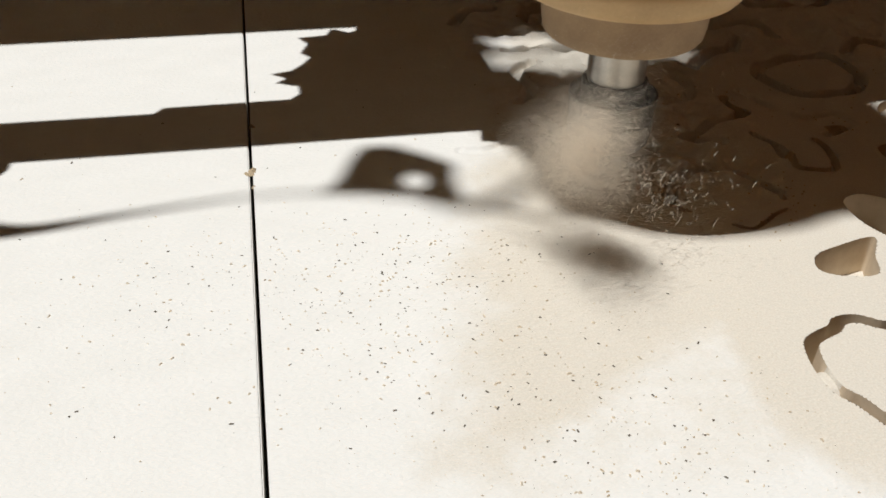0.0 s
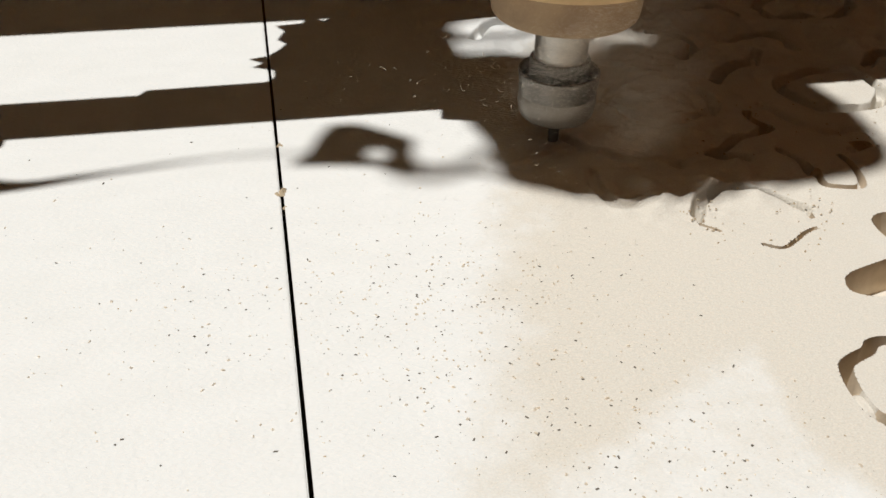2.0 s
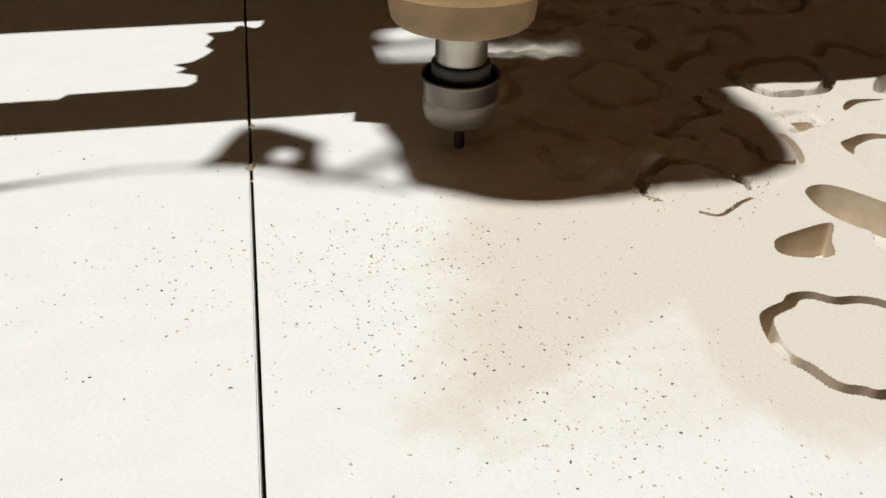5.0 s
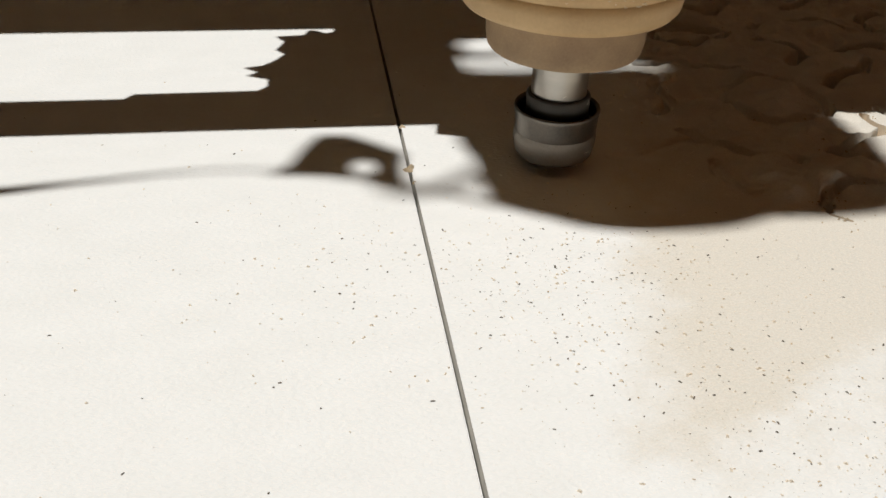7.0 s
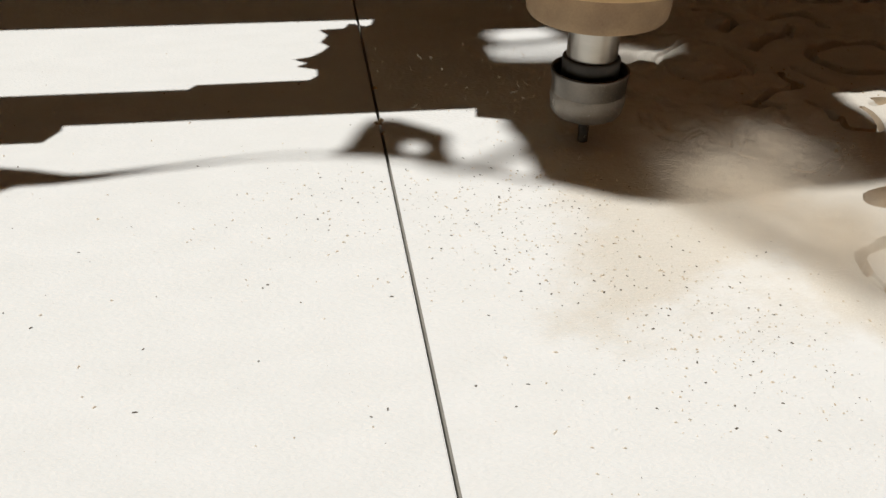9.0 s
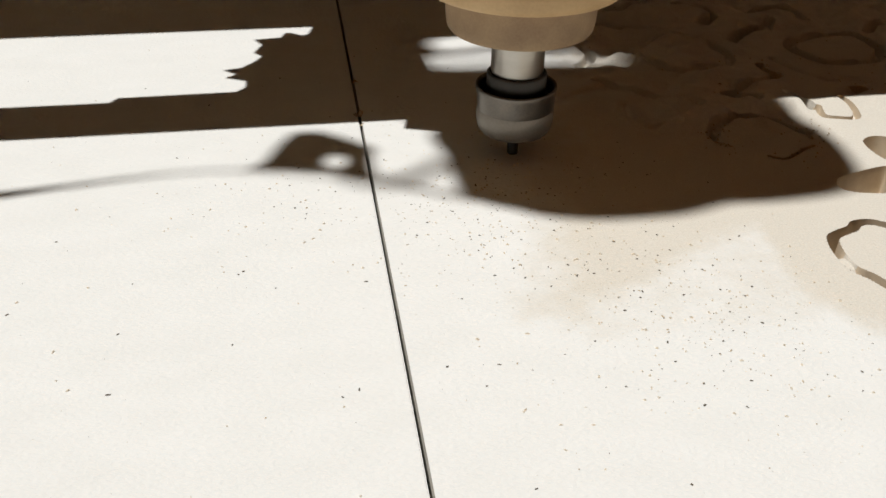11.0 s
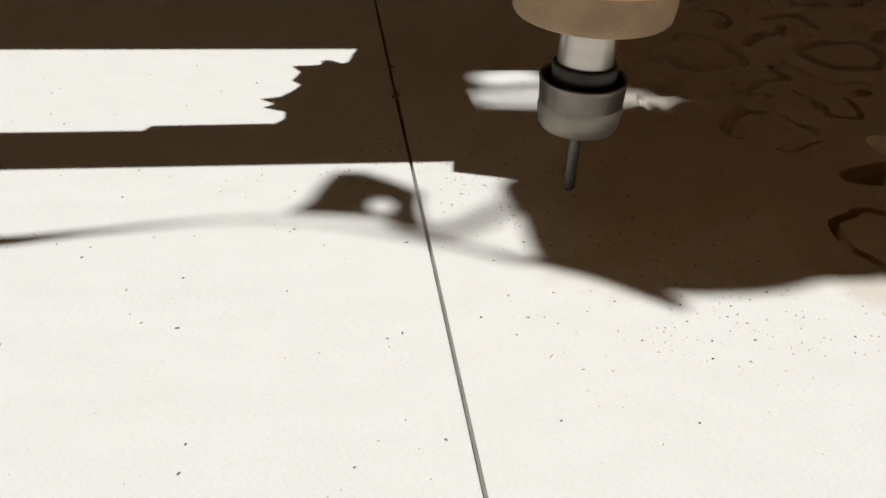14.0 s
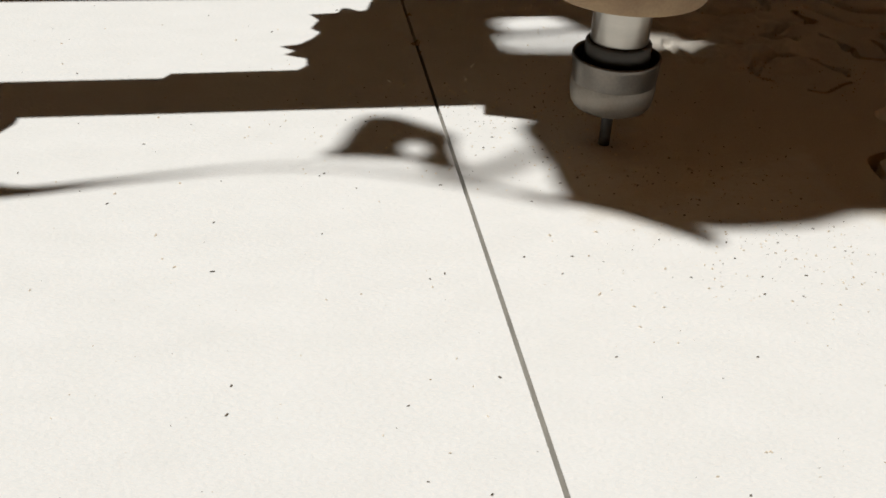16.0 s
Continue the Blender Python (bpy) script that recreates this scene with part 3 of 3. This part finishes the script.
# ---- chips and dust ----
def flakes(name, spots, mat, label, seed, flat=0.35):
    """Many little angular chips in one mesh: (x, y, z, size) each."""
    rng = np.random.RandomState(seed)
    n = len(spots)
    spots = np.array(spots)
    yaw, long = rng.rand(n) * 6.283, 0.65 + 0.75 * rng.rand(n)
    base = np.array([(-1, -0.5, 0), (1, -0.6, 0), (0.9, 0.5, 0), (-0.8, 0.6, 0), (-0.1, 0.1, 1.0)])
    verts = np.zeros((n, 5, 3))
    for k in range(5):
        jit = 1 + 0.5 * (rng.rand(n, 2) - 0.5)
        x, y = base[k, 0] * long * jit[:, 0], base[k, 1] * jit[:, 1] / np.sqrt(long)
        verts[:, k, 0] = spots[:, 0] + spots[:, 3] * 0.5 * (x * np.cos(yaw) - y * np.sin(yaw))
        verts[:, k, 1] = spots[:, 1] + spots[:, 3] * 0.5 * (x * np.sin(yaw) + y * np.cos(yaw))
        verts[:, k, 2] = spots[:, 2] + spots[:, 3] * (base[k, 2] * flat)
    tri = np.array([(0, 1, 4), (1, 2, 4), (2, 3, 4), (3, 0, 4)])
    faces = (np.arange(n)[:, None, None] * 5 + tri[None]).reshape(-1, 3)
    me = bpy.data.meshes.new(name)
    me.from_pydata(verts.reshape(-1, 3).tolist(), [], faces.tolist())
    me.materials.append(mat)
    return tagged(new(name, me), label, "wood chips", kind="stuff")


def scatter(count, seed):
    rng = np.random.RandomState(seed)
    out = []
    for i in range(count):
        kind = rng.rand()
        if kind < 0.34:
            x, y = rng.normal(0.055, 0.044), rng.normal(-0.105, 0.036)
        elif kind < 0.58:
            x, y = rng.normal(0.112, 0.036), rng.normal(-0.2, 0.03)
        elif kind < 0.68:
            x, y = rng.normal(-0.02, 0.05), rng.normal(-0.075, 0.025)
        else:
            x, y = rng.uniform(-0.32, 0.42), rng.uniform(-0.42, 0.12)
        if abs(x) < 0.002 or (0.18 < x and -0.215 < y):
            continue
        out.append((x, y, 0.0001, 0.00022 + 0.0010 * rng.rand() ** 3))
    return out


flakes("dark_chips", scatter(1100, 4), M_SPECK, "tiny dark wood chips strewn over the sheets", 7)
KNOWN = [(-138, -113), (-59, -146), (-103, -216), (-104, -182), (-147, -164), (14, -217), (-24, -228), (-18, -225), (98, -249), (112, -252), (76, -167), (-37, -97),
         (-61, -148), (-42, 56), (-81, 22), (32, -278), (80, -283), (-95, -292), (-40, -294), (-94, -279), (-9, -284), (-62, -194)]
flakes("large_chips", [(x / 1000, y / 1000, 0.0001, 0.001 + 0.0002 * (i % 3)) for i, (x, y) in enumerate(KNOWN)], M_SPECK, "larger dark chips lying on the sheets", 9)
flakes("fawn_chips", [(x, y, 0.0001, s * 0.95) for x, y, z, s in scatter(700, 21)], M_CHIP, "fawn wood crumbs on the pale sheets", 11)
flakes("pale_fibres", [(x, y, 0.0001, s * 1.3) for x, y, z, s in scatter(1500, 41)], M_DUST, "pale flecks of fibre on the sheets", 12, 0.5)
seam_chip = [(0.0, 0.0, 0.0, 0.005), (0.001, 0.002, 0.0, 0.004), (-0.002, -0.001, 0.0, 0.003), (0.0015, 0.046, -0.0005, 0.004), (0.0012, -0.012, -0.001, 0.003)]
flakes("seam_chips", seam_chip, M_CHIP, "fawn chips caught in the seam", 13, 0.5)
rng = np.random.RandomState(31)
crumbs = []
for kind, pts, width, depth, w in CUTS[6:18]:
    for i in range(16):
        p = pts[rng.randint(len(pts))]
        crumbs.append((p[0] + rng.normal(0, 0.007), p[1] + rng.normal(0, 0.007), 0.0, 0.0006 + 0.0009 * rng.rand()))
flakes("cut_crumbs", crumbs, M_CHIP, "crumbs of fibreboard along the routed cuts", 15, 0.6)


# ---- dust thrown up by the cutter: loose clumps that burst out, drift and settle ----
def clump_mesh(sigma, count, seed):
    """A long loose wisp of specks, drawn out along x, with a few fibres."""
    rng = np.random.RandomState(seed)
    place = rng.normal(0, sigma, (count, 3)) * (1.5, 0.75, 0.75)
    # ragged: specks gather in strands
    strand = rng.normal(0, sigma, (14, 3)) * (0.8, 0.8, 0.8)
    own = rng.randint(14, size=count)
    gather = (rng.rand(count) < 0.6)[:, None]
    place = np.where(gather, place * (0.9, 0.4, 0.4) + strand[own] * (1.0, 1.0, 1.0), place)
    size = np.where(rng.rand(count) < 0.005, 0.0028, 0.00017)[:, None] * (0.6 + 0.8 * rng.rand(count, 1))
    u = rng.normal(0, 1, (count, 3)) * (1, 1, 0.45)
    u /= np.linalg.norm(u, axis=1)[:, None]
    w = np.cross(u, rng.normal(0, 1, (count, 3)) * (0.35, 0.35, 1))
    w /= np.linalg.norm(w, axis=1)[:, None]
    thin = np.where(size > 0.0015, 0.00018, size)
    verts = np.stack([place - u * size / 2, place + u * size / 2, place + w * thin], 1).reshape(-1, 3)
    me = bpy.data.meshes.new("clump")
    me.from_pydata(verts.tolist(), [], np.arange(count * 3).reshape(-1, 3).tolist())
    me.materials.append(M_DUST)
    return me


def spray_mesh(spread, count, seed):
    """Single curled fibres flung wide: thin bent ribbons."""
    rng = np.random.RandomState(seed)
    verts, faces = [], []
    for i in range(count):
        p = rng.normal(0, 1, 3) * spread
        d, bend = rng.normal(0, 1, 3), rng.normal(0, 1, 3)
        d, length, wide = d / np.linalg.norm(d), 0.001 + 0.0032 * rng.rand() ** 2, 0.00006 + 0.00005 * rng.rand()
        side = np.cross(d, bend)
        side /= np.linalg.norm(side)
        curl = np.cross(side, d)
        k = len(verts)
        for j in range(4):
            q = p + d * length * (j / 3 - 0.5) + curl * length * 0.3 * math.sin(math.pi * j / 3)
            verts += [tuple(q - side * wide), tuple(q + side * wide)]
        faces += [(k + 2 * j, k + 2 * j + 1, k + 2 * j + 3, k + 2 * j + 2) for j in range(3)]
    me = bpy.data.meshes.new("fibre_spray")
    me.from_pydata(verts, [], faces)
    me.materials.append(M_DUST)
    return me


CLUMPS = [clump_mesh(0.008, 32000, 1), clump_mesh(0.011, 36000, 2), clump_mesh(0.014, 40000, 3)]
SPRAYS = [spray_mesh((0.012, 0.010, 0.008), 300, 51), spray_mesh((0.05, 0.035, 0.014), 180, 52)]
# for each burst: number of wisps, the way they are drawn out, then seconds, middle and spread in metres
BURSTS = [
    (7, (0.1, -0.4, 0.6), [(0, 0.124, -0.090, 0.050, 0.007), (0.1, 0.120, -0.095, 0.048, 0.022), (0.2, 0.116, -0.11, 0.04, 0.036), (0.3, 0.11, -0.135, 0.026, 0.05)]),
    (3, (-0.6, -0.1, -0.4), [(0.4, 0.135, 0.0, 0.03, 0.008), (0.5, 0.104, 0.012, 0.036, 0.011), (0.6, 0.085, 0.008, 0.034, 0.026), (0.7, 0.06, 0.01, 0.03, 0.04)]),
    (4, (0.45, -0.6, -0.4), [(0.4, 0.15, -0.01, 0.03, 0.008), (0.5, 0.128, 0.008, 0.042, 0.012), (0.6, 0.11, 0.008, 0.038, 0.028), (0.7, 0.09, 0.01, 0.03, 0.044)]),
    (3, (1, 0.1, 0.2), [(0.9, 0.19, -0.01, 0.02, 0.01), (1.0, 0.211, -0.014, 0.03, 0.018), (1.1, 0.262, -0.009, 0.03, 0.03), (1.2, 0.283, -0.006, 0.03, 0.04)]),
    (8, (0.5, -0.2, -0.5), [(1.4, 0.13, -0.045, 0.052, 0.008), (1.5, 0.153, -0.058, 0.048, 0.010), (1.6, 0.178, -0.066, 0.036, 0.026), (1.7, 0.222, -0.075, 0.022, 0.042), (1.8, 0.25, -0.09, 0.012, 0.05)]),
    (3, (-0.6, 0.6, 0.4), [(1.3, 0.13, 0.03, 0.03, 0.01), (1.5, 0.112, 0.05, 0.042, 0.02), (1.7, 0.11, 0.05, 0.055, 0.035), (1.9, 0.11, 0.05, 0.04, 0.05)]),
    (5, (0.8, 0.45, 0.25), [(1.9, 0.15, 0.0, 0.03, 0.02), (2.0, 0.165, 0.0, 0.04, 0.03), (2.5, 0.186, 0.018, 0.04, 0.013), (2.7, 0.2, 0.02, 0.03, 0.04)]),
    (1, (0.2, 0.1, 1), [(6.4, 0.071, -0.009, 0.02, 0.004), (6.5, 0.073, -0.008, 0.018, 0.006), (6.6, 0.08, -0.014, 0.016, 0.016)]),
    (4, (0.02, -0.9, -0.3), [(8.4, 0.046, -0.035, 0.03, 0.009), (8.5, 0.043, -0.052, 0.03, 0.010), (8.6, 0.05, -0.075, 0.03, 0.014), (8.7, 0.06, -0.095, 0.028, 0.018), (8.8, 0.088, -0.12, 0.02, 0.026)]),
    (8, (0.45, -0.75, 0.1), [(8.8, 0.105, -0.10, 0.03, 0.012), (8.9, 0.125, -0.105, 0.03, 0.016), (9.0, 0.150, -0.124, 0.027, 0.017), (9.1, 0.19, -0.16, 0.022, 0.035)]),
    (5, (0.45, -0.75, 0.1), [(8.8, 0.11, -0.10, 0.02, 0.012), (8.9, 0.14, -0.12, 0.02, 0.014), (9.0, 0.178, -0.160, 0.022, 0.014), (9.1, 0.21, -0.19, 0.02, 0.03)]),
    (1, (0.3, 0, 1), [(14.6, 0.07, -0.132, 0.008, 0.004), (14.9, 0.072, -0.135, 0.014, 0.006), (15.1, 0.074, -0.136, 0.016, 0.01), (15.25, 0.08, -0.14, 0.014, 0.02)]),
    (3, (1, 0.2, 0.4), [(15.3, 0.12, -0.10, 0.02, 0.01), (15.4, 0.13, -0.10, 0.034, 0.022), (15.5, 0.14, -0.10, 0.042, 0.034), (15.7, 0.15, -0.1, 0.03, 0.048)]),
    (1, (0.8, 0.1, 0.4), [(15.3, 0.07, -0.12, 0.018, 0.01), (15.4, 0.068, -0.125, 0.018, 0.014), (15.5, 0.066, -0.128, 0.026, 0.018), (15.7, 0.07, -0.138, 0.024, 0.03)]),
]
# fibres flung about: which spray, then seconds and its middle in metres
FLUNG = [
    (0, [(0, 0.160, -0.088, 0.030), (0.1, 0.164, -0.085, 0.034), (0.25, 0.172, -0.09, 0.02)]),
    (1, [(0, 0.230, 0.005, 0.030), (0.5, 0.2, 0.03, 0.035), (1.2, 0.16, 0.04, 0.03)]),
    (0, [(1.35, 0.15, -0.05, 0.045), (1.5, 0.166, -0.056, 0.028), (1.65, 0.2, -0.07, 0.012)]),
    (1, [(1.4, 0.13, 0.03, 0.03), (2.0, 0.12, 0.02, 0.035), (2.5, 0.11, 0.02, 0.03), (3.0, 0.1, 0.02, 0.026)]),
    (1, [(6.3, 0.09, 0.01, 0.02), (6.5, 0.1, 0.0, 0.03), (7.2, 0.12, 0.02, 0.024)]),
    (1, [(8.3, 0.05, -0.03, 0.02), (8.5, 0.06, -0.04, 0.03), (9.0, 0.09, -0.02, 0.028)]),
    (1, [(14.9, 0.08, -0.06, 0.02), (15.5, 0.07, -0.05, 0.028), (16, 0.06, -0.04, 0.03)]),
]
PUFFS = []
rng = np.random.RandomState(77)


def below(rows, t0, t1):
    """Adds the wait under the bed before a course and after it."""
    first, last = rows[0][1].copy(), rows[-1][1].copy()
    first.translation.z = last.translation.z = -0.2
    if t0 > 0:
        rows = [(0, first), (round(t0 - 0.1, 2), first)] + rows
    if t1 < 15.8:
        rows = rows + [(round(t1 + 0.15, 2), last), (16, last)]
    return rows


for count, aim, course in BURSTS:
    puff = tagged(new("dust_puff"), "loose puff of fawn wood dust and fibres", "dust", "dust puffs")
    along = Vector(aim).to_track_quat("X", "Z").to_matrix().to_4x4()
    for i in range(count):
        clump = new("clump", CLUMPS[(i + count) % 3])
        clump.parent = puff
        way = along.to_3x3() @ Vector(rng.normal(0, 0.66, 3) * (1.3, 0.7, 0.7))
        spin, tilt = rng.uniform(0, 300), rng.normal(0, 16, 2)
        rows = [(t, Matrix.Translation((x + way[0] * r, y + way[1] * r, max(z + way[2] * r, 0.012))) @ along @ pose(0, 0, 0, spin + 9 * k, *tilt)) for k, (t, x, y, z, r) in enumerate(course)]
        PUFFS.append((clump, below(rows, course[0][0], course[-1][0])))
for kind, course in FLUNG:
    spray = tagged(new("fibre_spray", SPRAYS[kind]), "pale curled wood fibres flung up by the cutter", "dust", "fibre sprays", "stuff")
    rows = [(t, pose(x, y, z, 6 * k, 4 * k, 10 * k)) for k, (t, x, y, z) in enumerate(course)]
    PUFFS.append((spray, below(rows, course[0][0], course[-1][0])))


def motions():
    walk(head, [(t, pose(x, y, z)) for t, x, y, z in HEAD])
    walk(carriage, [(t, pose(x, y, 0)) for t, x, y, z in HEAD])
    walk(beam, [(t, pose(0, y, 0)) for t, y in SAG])
    walk(rig, [(t, pose(0, y, 0)) for t, y in SWAY])
    walk(tail, [(t, pose(x / 1000, y / 1000, 0)) for t, x, y in TAIL])
    walk(spare, [(t, pose(x / 1000, 0, 0)) for t, x in ((0, -60), (12.4, -60), (13, -8), (13.4, 0), (15.2, 0), (16, -30))])
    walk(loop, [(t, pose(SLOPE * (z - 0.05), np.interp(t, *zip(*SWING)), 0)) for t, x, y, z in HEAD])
    walk(gantry, [(t, pose(0, y, 0)) for t, x, y, z in HEAD])
    for clump, rows in PUFFS:
        walk(clump, rows)


motions()
